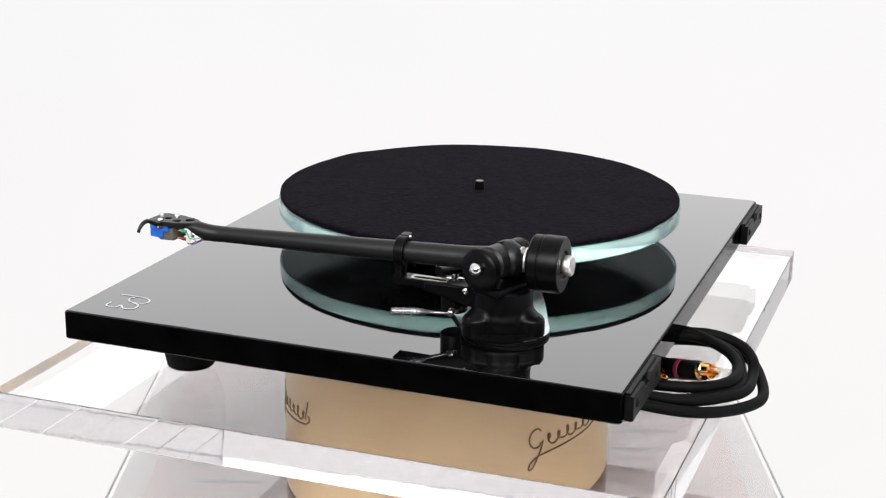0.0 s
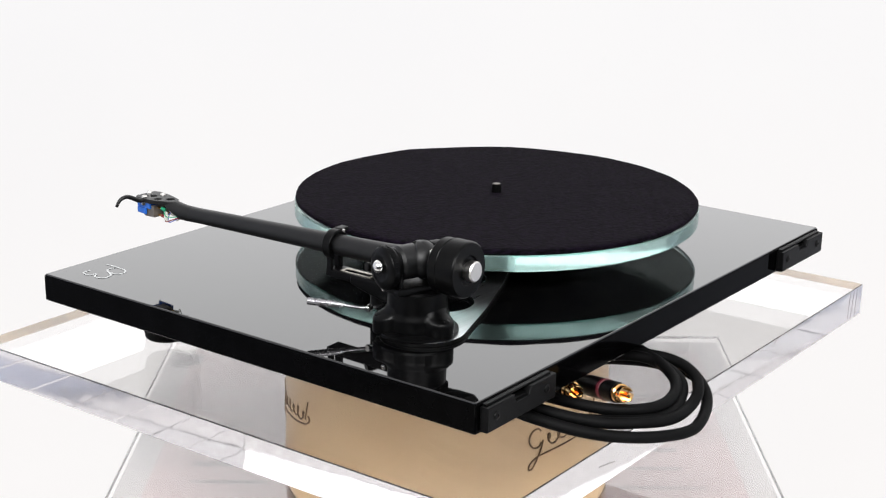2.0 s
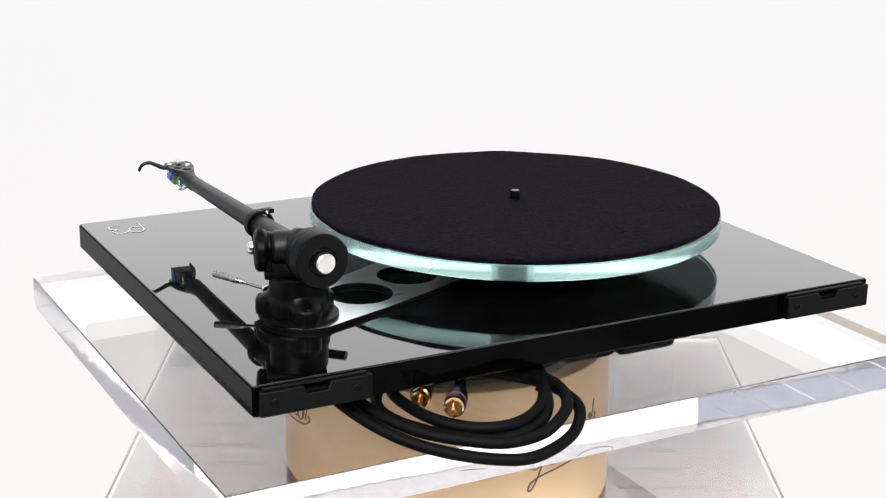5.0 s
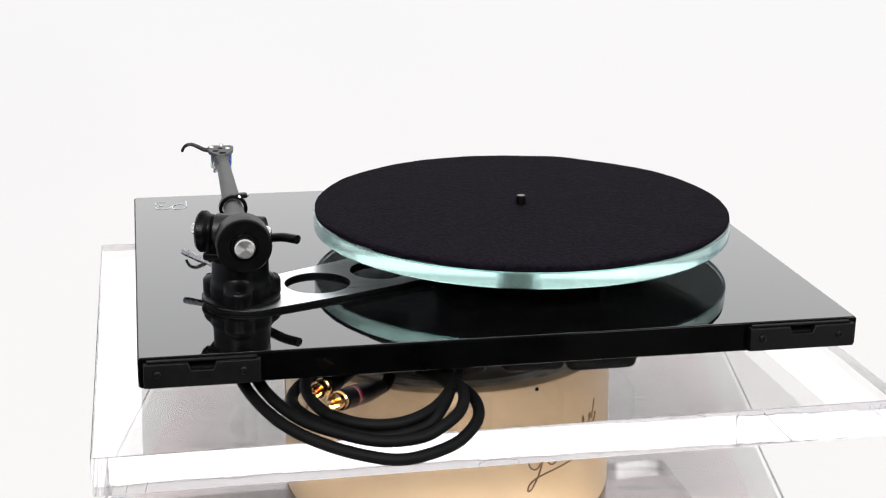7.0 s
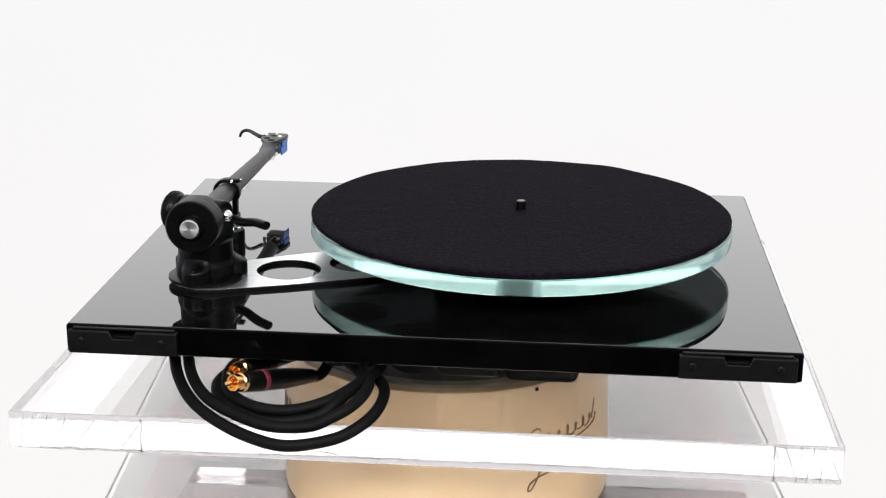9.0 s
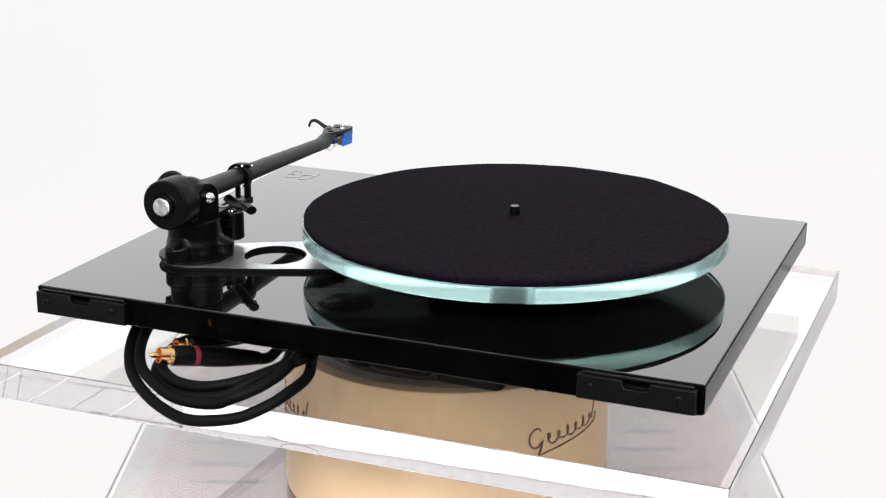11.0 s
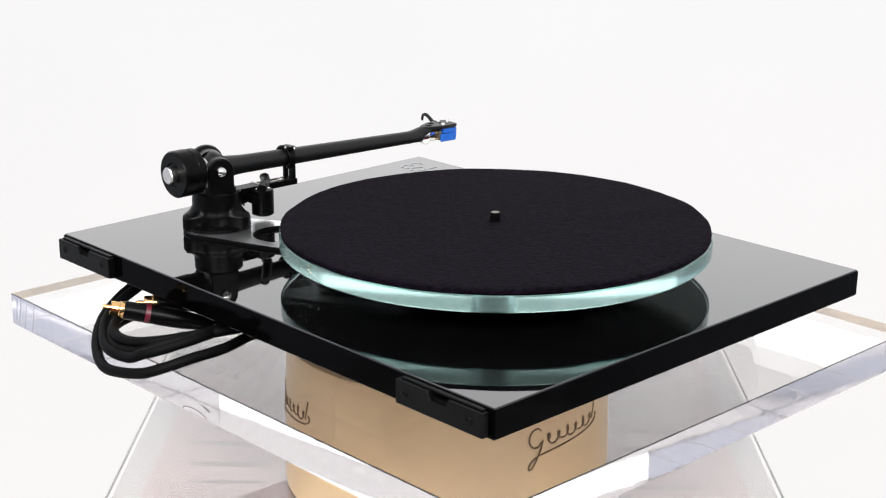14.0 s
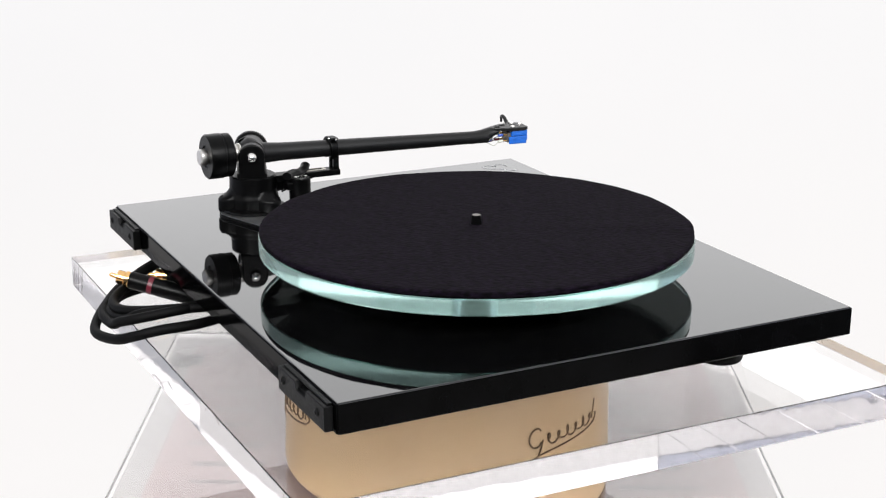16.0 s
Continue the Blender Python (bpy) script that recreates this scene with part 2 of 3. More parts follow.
def circle(x, y, r, n=40, a0=0.0, a1=360.0):
    last = n if a1 - a0 >= 360 else n - 1
    return [(x + r * math.cos(radians(a0 + (a1 - a0) * k / last)), y + r * math.sin(radians(a0 + (a1 - a0) * k / last))) for k in range(n)]


def screw(parent, p, q, r, mat, label=""):
    """A domed screw head from p towards q, with a cross slot."""
    h = (Vector(q) - Vector(p)).length
    ob = part("screw", lathe([(0, 0), (r, 0), (r, h * 0.4), (r * 0.85, h * 0.8), (r * 0.45, h), (r * 0.4, h * 0.6), (0, h * 0.55)], 20, along(p, q)), mat, parent, label)
    return ob


# ---- the set ----
def build_set():
    # self-glowing white paper sweep: along the floor, then up behind the stand
    prof = [(-1.9, FLOOR), (1.9, FLOOR)]
    for k in range(1, 13):
        a = math.pi / 2 * k / 12
        prof.append((1.9 + 1.1 * math.sin(a), FLOOR + 1.1 - 1.1 * math.cos(a)))
    prof.append((3.0, 2.55))
    bm = bmesh.new()
    rows = [[bm.verts.new((x, y, z)) for y, z in prof] for x in (-2.55, -1.2, 0.0, 1.2, 2.55)]
    for a, b in zip(rows, rows[1:]):
        for i in range(len(prof) - 1):
            bm.faces.new((a[i], b[i], b[i + 1], a[i + 1]))
    # added glowing side sheets, out of view, that brighten the acrylic plate's edges
    for x, y0, y1 in ((2.55, -0.5, 3.0), (-2.55, -1.7, -0.25)):
        bm.faces.new([bm.verts.new((x, y, z)) for y, z in ((y0, -0.2), (y1, -0.2), (y1, 2.55), (y0, 2.55))])
    tagged(part("backdrop", bm, M_SWEEP), "seamless white backdrop that glows by itself", "backdrop", kind="structure")
    tagged(part("floor", block(-2.6, 2.6, -3.4, 3.3, FLOOR - 0.1, FLOOR - 0.004), M_DARK), "plain dark studio floor", "floor", kind="structure")
    for name, box in (("wall_south", (-2.6, 2.6, -3.5, -3.4)), ("wall_north", (-2.6, 2.6, 3.3, 3.4)), ("wall_east", (2.6, 2.7, -3.5, 3.4)), ("wall_west", (-2.7, -2.6, -3.5, 3.4))):
        tagged(part(name, block(*box, FLOOR - 0.1, 2.6), M_DARK if name in ("wall_south", "wall_north") else M_WALL), "plain grey studio wall", "wall", kind="structure")


def build_stand():
    ped = thing("pedestal", "tall pedestal with a greyish pink mottled board on top", "pedestal")
    part("print", block(-0.2235, 0.2235, -0.2240, 0.2345, SHEET_LOW - 0.0018, SHEET_LOW - 0.0005, 0.0003, 1), M_BOARD, ped, "greyish pink mottled print")
    part("board", block(-0.2458, 0.2458, -0.2465, 0.2592, SHEET_LOW - 0.014, SHEET_LOW - 0.0018, 0.001), M_MARGIN, ped, "light grey board")
    part("column", block(-0.235, 0.235, -0.236, 0.2405, FLOOR, SHEET_LOW - 0.0142, 0.002), M_PAPER, ped, "white pedestal column")
    rng = random.Random(4)
    for side in (-1, 1):
        for k in range(9):
            y = -0.15 + 0.034 * k + rng.uniform(-0.004, 0.004)
            x0 = side * 0.165 - 0.03 + rng.uniform(-0.012, 0.006)
            part("print_bar", block(x0, x0 + rng.uniform(0.035, 0.065), y, y + rng.uniform(0.005, 0.009), SHEET_LOW - 0.0006, SHEET_LOW - 0.00035), M_SMEAR, ped)
    part("print_patch", block(-0.240, -0.214, 0.186, 0.212, SHEET_LOW - 0.0018, SHEET_LOW - 0.00035), M_PATCH, ped, "dark grey printed patch")
    sheet = part("acrylic_sheet", block(-0.2473, 0.2473, -0.2480, 0.2607, SHEET_LOW, SHEET_TOP, 0.0012), M_SHEET)
    edge_material(sheet, M_FROST)
    sheet.visible_shadow = False
    tagged(sheet, "clear acrylic sheet lying on the pedestal's board", "acrylic sheet")


def on_drum(deg, z, r):
    """A point on the drum's side; deg from the side that faces the camera, to the right."""
    a = radians(deg)
    return Vector((r * math.sin(a), -r * math.cos(a), z))


def drum_radius(z):
    u = (z - SHEET_TOP) / (PLATE_LOW - SHEET_TOP)
    return 0.1197 - 0.0022 * u


def build_drum():
    drum = thing("turning_stand", "round cream enamel drum stand with brown emblems", "stand")
    zt = PLATE_LOW - 0.0068
    zb = SHEET_TOP + 0.0004
    part("drum", lathe([(0, zb), (0.116, zb), (0.1180, zb + 0.0012), (0.1194, zb + 0.0036), (0.1199, zb + 0.0070), (0.1196, zb + 0.016), (0.1177, zt - 0.004), (0.1172, zt - 0.0022),
                        (0.1160, zt - 0.0015), (0.1085, zt - 0.0015), (0.1082, zt - 0.004), (0, zt - 0.004)], 128), M_CREAM, drum)
    part("top_ring", lathe([(0.1075, zt - 0.0039), (0.1075, zt - 0.0002), (0.1070, zt), (0.1005, zt), (0.1, zt - 0.0005), (0.1, zt - 0.0039)], 128), M_RING, drum, "dull steel turning ring")
    # disc painted dark for the shade beneath the acrylic plate
    part("turning_disc", lathe([(0, zt - 0.0038), (0.0995, zt - 0.0038), (0.0995, zt - 0.0022), (0.0990, zt - 0.0016), (0.072, zt - 0.0016), (0.071, zt - 0.0008), (0.071, PLATE_LOW - 0.0003), (0, PLATE_LOW - 0.0003)], 96), M_DISC, drum, "turning disc, its dark colour holding the shade under the plate")
    part("screw_hole", lathe([(0, 0), (0.0014, 0), (0.0014, 0.0006), (0.0009, 0.001), (0, 0.001)], 12, along(on_drum(30.6, -0.0825, 0.1176), on_drum(30.6, -0.0825, 0.14))), M_PLASTIC, drum)

    for deg, z, w in ((66, -0.1728, 0.0014), (70, -0.1738, 0.0024), (74, -0.1730, 0.0020), (78, -0.1736, 0.0028), (-8, -0.0890, 0.0008), (14, -0.0835, 0.0007), (47, -0.0815, 0.0006), (22, -0.1015, 0.0006)):
        p = on_drum(deg, z, drum_radius(z) - 0.0004)
        part("chip", lathe([(0, 0), (w, 0), (w * 0.8, 0.0005), (0, 0.0006)], 9, along(p, on_drum(deg, z, 0.14))), M_LOGO, drum, "dark chip in the enamel")

    # emblem: a looped ring, a row of short slanted strokes and a sweeping underline
    def emblem(d0, z0, span, rise, name):
        def at(u, v):
            z = z0 + rise * u + v
            return on_drum(d0 + span * u, z, drum_radius(z) + 0.0001)
        bm = bmesh.new()
        ring = [at(0.10 + 0.085 * math.cos(a) * (1.0 if math.cos(a) < 0 else 0.75), 0.0045 + 0.0068 * math.sin(a)) for a in [radians(40 + 290 * k / 28) for k in range(29)]]
        tube(ring, 0.0007, 6, bm)
        wave = [at(0.22 + 0.70 * k / 110 + 0.040 * math.cos(k / 110 * 2 * math.pi * 5.5), 0.0012 + (0.0036 + 0.0008 * math.sin(k * 0.16)) * math.sin(k / 110 * 2 * math.pi * 5.5)) for k in range(111)]
        tube(wave, 0.0007, 6, bm)
        tube([at(0.93, -0.001), at(0.96, 0.006), at(0.985, 0.0125)], 0.0007, 6, bm)
        tail = spline([at(0.18, 0.002), at(0.14, -0.006), at(0.06, -0.0155), at(0.01, -0.0165), at(0.03, -0.012), at(0.14, -0.0085), at(0.4, -0.0070),
                       at(0.7, -0.0062), at(0.93, -0.0045), at(1.02, -0.0005), at(0.99, 0.0022)], 6)
        tube(tail, 0.0007, 6, bm)
        part(name, bm, M_LOGO, drum, "brown script-like emblem")

    emblem(27.5, -0.1225, 33, 0.0045, "emblem")
    emblem(-87.0, -0.1240, 33, 0.0045, "emblem")


# ---- things that turn; all stand with their origin on the turning axis ----
def build_plate():
    ob = part("acrylic_plate", block(-0.2495, 0.2500, -0.2142, 0.2135, PLATE_LOW, PLATE_TOP, 0.0006, 1), M_ACRYLIC)
    edge_material(ob, M_SAWN)
    # faint ovals and slanted lines on the rear edge
    y = -0.2143
    for cx, cz in ((-0.012, PLATE_LOW + 0.0016), (0.105, PLATE_TOP - 0.0030)):
        ring = [Vector((cx + 0.0125 * math.cos(a), y, cz + 0.0030 * math.sin(a))) for a in [radians(10 * k - 15) for k in range(22)]]
        part("faint_oval", tube(ring, 0.00022, 6), M_SMEAR, ob, "faint oval mark")
    for cx, lean in ((-0.240, 0.003), (-0.234, 0.005), (-0.225, 0.006), (-0.214, 0.006), (0.226, 0.003), (0.233, 0.004), (0.239, 0.002)):
        part("faint_line", tube([Vector((cx - lean, y, PLATE_LOW + 0.001)), Vector((cx, y, PLATE_TOP - 0.0015))], 0.00016, 6), M_SMEAR, ob, "faint slanted line")
    tagged(ob, "thick clear acrylic plate on the drum stand", "acrylic plate")
    return ob


X0, X1, Y0, Y1 = -0.2202, 0.2268, -0.1826, 0.1747
THICK = 0.0185
HUB = (0.0514, -0.0050)
COL = (-0.1545, -0.0915)
PIVOT = Vector((-0.1590, -0.0905, 0.0480))
AXLE = Vector((0.945, -0.327, 0.0)).normalized()


def build_player():
    deck = thing("record_player", "black gloss record player with glass platter and black tonearm", "record player")

    # plinth
    bm = block(X0, X1, Y0, Y1, -THICK, 0.0006, 0.0009, 2)
    plinth = part("plinth", bm, M_GLOSS, deck, "glossy black laminate plinth")
    e = 0.0007
    for box in ((X0 - e, X0 + 0.0004, Y0, Y1), (X1 - 0.0004, X1 + e, Y0, Y1), (X0, X1, Y1 - 0.0004, Y1 + e), (X0, X1, Y0 - e, Y0 + 0.0004)):
        part("edge_trim", block(*box, -THICK + 0.0009, -0.0005, 0.0003, 1), M_EDGE, plinth)

    # model mark near the front corner: outline shapes only
    bm = bmesh.new()
    z = 0.0008
    loop = ((-0.1806, 0.1585), (-0.1806, 0.1490), (-0.1812, 0.1400), (-0.1860, 0.1347), (-0.1912, 0.1370), (-0.1912, 0.1448), (-0.1868, 0.1492), (-0.1822, 0.1478))
    bows = ((-0.1960, 0.1568), (-0.2030, 0.1560), (-0.2040, 0.1490), (-0.1992, 0.1474), (-0.2040, 0.1430), (-0.2020, 0.1368), (-0.1950, 0.1374), (-0.1922, 0.1430))
    for line in (loop, bows):
        tube(spline([Vector((x, y, z)) for x, y in line], 8), 0.0006, 8, bm, 0.06)
    part("mark", bm, M_INK, plinth, "pale grey outline mark")

    # feet and housings under the plinth
    for x, y in ((-0.1620, 0.1200), (0.1640, 0.1200), (-0.012, -0.112)):
        low = PLATE_TOP - 0.00716 * y + 0.00288 * x + 0.00012
        foot = part("foot", lathe([(0, -THICK - 0.0001), (0.021, -THICK - 0.0001), (0.0215, -0.024), (0.0195, -0.032), (0.0165, -0.041), (0.0155, low + 0.0012), (0.0145, low + 0.0002),
                                   (0, low + 0.0002)], 40, Matrix.Translation((x, y, 0))), M_RUBBER, deck, "black rubber foot")
    part("motor_housing", block(0.048, 0.0955, -0.150, -0.085, -0.0398, -THICK - 0.0002, 0.006, 4), M_PLASTIC, deck, "black plastic housing")
    part("switch_housing", block(0.005, 0.0475, -0.150, -0.09, -0.0384, -THICK - 0.0002, 0.006, 4), M_PLASTIC, deck, "black plastic housing")

    # hinge blocks for the lid, on the rear edge
    for x0, x1 in ((-0.2178, -0.1500), (0.1540, 0.2235)):
        w = x1 - x0
        y1, y0 = Y0 - 0.0008, Y0 - 0.0066
        pts = [(x0, -0.0165), (x1, -0.0165), (x1, -0.0018), (x0 + 0.62 * w, -0.0018), (x0 + 0.59 * w, -0.0064), (x0 + 0.41 * w, -0.0064), (x0 + 0.38 * w, -0.0018), (x0, -0.0018)]
        m = Matrix(((1, 0, 0, 0), (0, 0, -1, 0), (0, 1, 0, 0), (0, 0, 0, 1)))
        hinge = part("hinge", sheet_of([pts], -y1, -y0, 0.0008, m), M_PLASTIC, deck, "black plastic lid hinge")
        part("slot", block(x0 + 0.40 * w, x0 + 0.60 * w, y0 + 0.0020, y1, -0.0066, -0.0050, 0.0003, 1), M_RUBBER, hinge)
        part("rim", block(x0 + 0.002, x1 - 0.002, y1 - 0.0032, y1, -0.0019, -0.0006, 0.0004, 1), M_PLASTIC, hinge)
        for sx in (x0 + 0.008, x1 - 0.010):
            screw(hinge, (sx, y0 + 0.0002, -0.0082), (sx, y0 - 0.0010, -0.0082), 0.0026, M_PLASTIC)

    # platter
    hx, hy = HUB
    at = Matrix.Translation((hx, hy, 0))
    platter = part("platter", lathe([(0.0105, 0.0186), (0.1470, 0.0186), (0.1479, 0.0195), (0.1479, 0.0287), (0.1470, 0.0296), (0.0105, 0.0296), (0.0105, 0.0186)], 160, at), M_GLASS, deck, "thick green-edged glass platter")
    edge_material(platter, M_GROUND, 0.9)
    part("hub", lathe([(0, 0.0010), (0.060, 0.0010), (0.060, 0.010), (0.058, 0.0112), (0.030, 0.0112), (0.029, 0.0184), (0.0102, 0.0184), (0.0102, 0.0292), (0, 0.0292)], 72, at), M_PLASTIC, deck, "black hub under the platter")
    # felt mat: slightly wavy edge
    bm = bmesh.new()
    n, rad, rings = 220, (0.0, 0.03, 0.07, 0.11, 0.14, 0.1458, 0.1471, 0.1471, 0.1455), []
    hei = (0.0336, 0.0336, 0.0336, 0.0336, 0.0336, 0.0335, 0.0326, 0.0304, 0.0298)
    for r, z in zip(rad, hei):
        ring = []
        for k in range(n):
            a = 2 * math.pi * k / n
            c, s = math.cos(a), math.sin(a)
            u = 0.0007 * noise.noise((c * 4, s * 4, 1.0)) + 0.0004 * noise.noise((c * 22, s * 22, 3.0))
            lift = 0.0006 * noise.noise((c * 5 + r * 9, s * 5, 7.0)) * (r / 0.147)
            q = r + (u if r > 0.1 else 0)
            ring.append((hx + q * c, hy + q * s, z + (lift if z > 0.0318 else lift * 0.4)))
        rings.append([bm.verts.new(ring[0])] if r == 0 else [bm.verts.new(v) for v in ring])
    for a, b in zip(rings, rings[1:]):
        for k in range(n):
            j = (k + 1) % n
            bm.faces.new((a[0], b[k], b[j]) if len(a) == 1 else (a[k], b[k], b[j], a[j]))
    bm.faces.new(rings[-1])
    mat = tagged(part("felt_mat", bm, M_FELT), "round black wool felt mat lying on the glass platter", "turntable mat")
    spindle = part("spindle", lathe([(0, 0.0290), (0.0039, 0.0290), (0.0038, 0.0338), (0.0033, 0.0390), (0.0031, 0.0396), (0.0028, 0.0397), (0, 0.0397)], 28, at), M_SATIN, deck, "small black spindle")
    part("cap", lathe([(0, 0.0396), (0.0028, 0.0396), (0.0026, 0.0399), (0, 0.03995)], 20, at), M_GREY, spindle)
    # motor pulley below the platter's rim
    part("motor_pulley", lathe([(0, 0.0004), (0.0075, 0.0004), (0.0075, 0.0055), (0.0055, 0.006), (0.0055, 0.0085), (0.0064, 0.0088), (0.0064, 0.0105), (0.0048, 0.0110), (0.0048, 0.0130), (0.0058, 0.0133), (0.0058, 0.0155), (0, 0.0157)],
                               32, Matrix.Translation((0.0526, -0.069, 0.0012))), M_PULLEY, deck, "stepped motor pulley")

    # brace between the tonearm and the hub
    d = Vector((0.903, 0.43))
    s = Vector((-0.43, 0.903))
    base = Vector((-0.1505, -0.0928))
    rim = []
    for a in range(90, 271, 10):
        rim.append(base + 0.0266 * (d * math.cos(radians(a)) + s * math.sin(radians(a))))
    rim += [base + d * 0.045 - s * 0.0310, base + d * 0.10 - s * 0.0335, base + d * 0.19 - s * 0.030, base + d * 0.19 + s * 0.030, base + d * 0.10 + s * 0.0330, base + d * 0.05 + s * 0.0312]
    h1 = Vector((-0.1028, -0.0701))
    h2 = h1 + d * 0.0500
    holes = [circle(h1.x, h1.y, 0.0218, 48), circle(h2.x, h2.y, 0.0205, 48)]
    brace = part("brace", sheet_of([[tuple(v) for v in rim], *holes], 0.0028, 0.0034, 0.0001), M_BRUSHED, deck, "brushed aluminium brace with round holes")
    edge_material(brace, M_PLASTIC, 0.5)
    inner = [tuple(base + (v - base) * 0.999) for v in rim]
    part("brace_core", sheet_of([inner, *[circle(h.x, h.y, r, 48) for h, r in ((h1, 0.0219), (h2, 0.0206))]], 0.0008, 0.0027), M_PLASTIC, brace, "black foam layer")

    build_tonearm(deck)
    return deck, mat


def build_tonearm(deck):
    cx, cy = COL
    at = Matrix.Translation((cx, cy, 0))
    # base: three-lobed flange and column
    lobes = []
    for k in range(90):
        a = 2 * math.pi * k / 90
        r = 0.0196 + 0.0080 * max(0.0, math.cos(3 * (a - radians(-98)))) ** 0.9
        lobes.append((cx + r * math.cos(a), cy + r * math.sin(a)))
    skirt = bmesh.new()
    rows = []
    for z, u in ((0.0040, 0.97), (0.0048, 1.0), (0.0118, 1.0), (0.0134, 0.97), (0.0146, 0.86), (0.0160, 0.55), (0.0176, 0.28), (0.0200, 0.06), (0.0215, 0.0)):
        rows.append([skirt.verts.new((cx + (0.0180 + (math.hypot(x - cx, y - cy) - 0.0180) * u) * (x - cx) / math.hypot(x - cx, y - cy),
                                      cy + (0.0180 + (math.hypot(x - cx, y - cy) - 0.0180) * u) * (y - cy) / math.hypot(x - cx, y - cy), z)) for x, y in lobes])
    for p, q in zip(rows, rows[1:]):
        for k in range(90):
            j = (k + 1) % 90
            skirt.faces.new((p[k], p[j], q[j], q[k]))
    skirt.faces.new(rows[0])
    skirt.faces.new(rows[-1])
    base = part("arm_base", skirt, M_SATIN, deck, "satin black three-lobed base")
    for k in range(3):
        a = radians(-98 + 120 * k)
        q = (cx + 0.0238 * math.cos(a), cy + 0.0238 * math.sin(a))
        screw(base, (*q, 0.0136), (*q, 0.0158), 0.0027, M_SATIN)
    part("base_ring", lathe([(0, 0.0035), (0.0248, 0.0035), (0.0252, 0.0039), (0.0250, 0.0056), (0.0225, 0.0060), (0.0195, 0.0064), (0, 0.0064)], 56, at), M_SATIN, base)
    part("column", lathe([(0, 0.0052), (0.0180, 0.0052), (0.0184, 0.0175), (0.0180, 0.0300), (0.0166, 0.0312), (0, 0.0312)], 56, at), M_SATIN, deck, "satin black column")

    # tapered bracket from the column to the arm rest
    lay = Matrix(((0, 0, 1, 0), (1, 0, 0, 0), (0, 1, 0, 0), (0, 0, 0, 1)))
    web = [(cy - 0.0030, 0.0120), (-0.0785, 0.0150), (-0.0600, 0.0186), (-0.0420, 0.0236), (-0.0420, 0.0286), (cy - 0.0030, 0.0286)]
    part("bracket", sheet_of([web], -0.1592, -0.1490, 0.0012, lay), M_SATIN, deck, "satin black tapered bracket")

    # yoke with its two rounded uprights
    side = Vector((-AXLE.y, AXLE.x, 0))
    yoke_turn = Matrix(((AXLE.x, side.x, 0, PIVOT.x), (AXLE.y, side.y, 0, PIVOT.y), (0, 0, 1, 0), (0, 0, 0, 1)))
    yoke = part("yoke", block(-0.0165, 0.0205, -0.0115, 0.0115, 0.0305, 0.0355, 0.0012, m=yoke_turn), M_SATIN, deck, "satin black bearing yoke")
    for sgn, r in ((1, 0.0100), (-1, 0.0100)):
        shape = [(-r, 0.031)] + [(r * math.cos(radians(a)), 0.0480 + r * math.sin(radians(a))) for a in range(180, -1, -12)] + [(r, 0.031)]
        lift = Matrix(((0, 0, 1, 0), (1, 0, 0, 0), (0, 1, 0, 0), (0, 0, 0, 1)))
        x0, x1 = (0.0125, 0.0212) if sgn > 0 else (-0.0150, -0.0118)
        part("upright", sheet_of([shape[::-1]], x0, x1, 0.0012, yoke_turn @ lift), M_SATIN, yoke)
    # bias dial outside, bearing bolts on both sides
    dial = bmesh.new()
    o = PIVOT - AXLE * 0.0128 - Vector((0, 0, 0.0015))
    lathe([(0, 0), (0.0100, 0), (0.0126, 0.0030), (0.0130, 0.0038), (0.0130, 0.0074), (0.0118, 0.0088), (0.0086, 0.0096), (0.0072, 0.0090), (0, 0.0090)], 56, along(o, o - AXLE), dial)
    for k in range(48):
        a = 2 * math.pi * k / 48
        m = along(o, o - AXLE) @ Matrix.Rotation(a, 4, "Z") @ Matrix.Translation((0.0130, 0, 0.0056))
        block(-0.0003, 0.0003, -0.00035, 0.00035, -0.0015, 0.0015, bm=dial, m=m)
    part("bias_dial", dial, M_SATIN, deck, "knurled black dial")
    for sgn, d0 in ((1, 0.0210), (-1, 0.0222)):
        p = PIVOT + AXLE * sgn * d0
        part("bearing_bolt", lathe([(0, 0), (0.0040, 0), (0.0042, 0.0008), (0.0040, 0.0022), (0.0030, 0.0037), (0.0016, 0.0045), (0, 0.0047)], 28, along(p, p + AXLE * sgn)), M_CHROME, deck, "polished steel bearing bolt")

    # arm tube, bearing boss and rear stub
    head = Vector((-0.1527, 0.1130, 0.0404))
    root = Vector((-0.1549, -0.0905, 0.0470))
    n = 28
    pts, rr = [], []
    for k in range(n + 1):
        u = k / n
        pts.append(root + (head - root) * u)
        rr.append(0.0073 - 0.0021 * min(1, u * 1.12) + 0.0014 * max(0, 1 - u * 9))
    arm = part("arm_tube", tube(pts, rr, 36), M_ARM, deck, "matt black tapered arm tube")
    boss = bmesh.new()
    rod(PIVOT - AXLE * 0.0118, PIVOT + AXLE * 0.0118, 0.0105, 0.0105, 0.002, 40, boss)
    part("bearing_boss", boss, M_ARM, arm)
    back = Vector((0.0, -1.0, 0.0))
    c0 = Vector((-0.1540, -0.0950, 0.0488))
    bp = [PIVOT, (PIVOT + c0) / 2 + Vector((0, -0.001, 0)), c0, c0 + back * 0.006]
    part("rear_stub", tube(spline(bp, 6), [0.0092 + 0.0016 * math.sin(k / 18 * math.pi) - 0.0022 * max(0, k / 18 - 0.72) / 0.28 + 0.0008 * (k > 4) for k in range(19)], 32), M_ARM, arm)

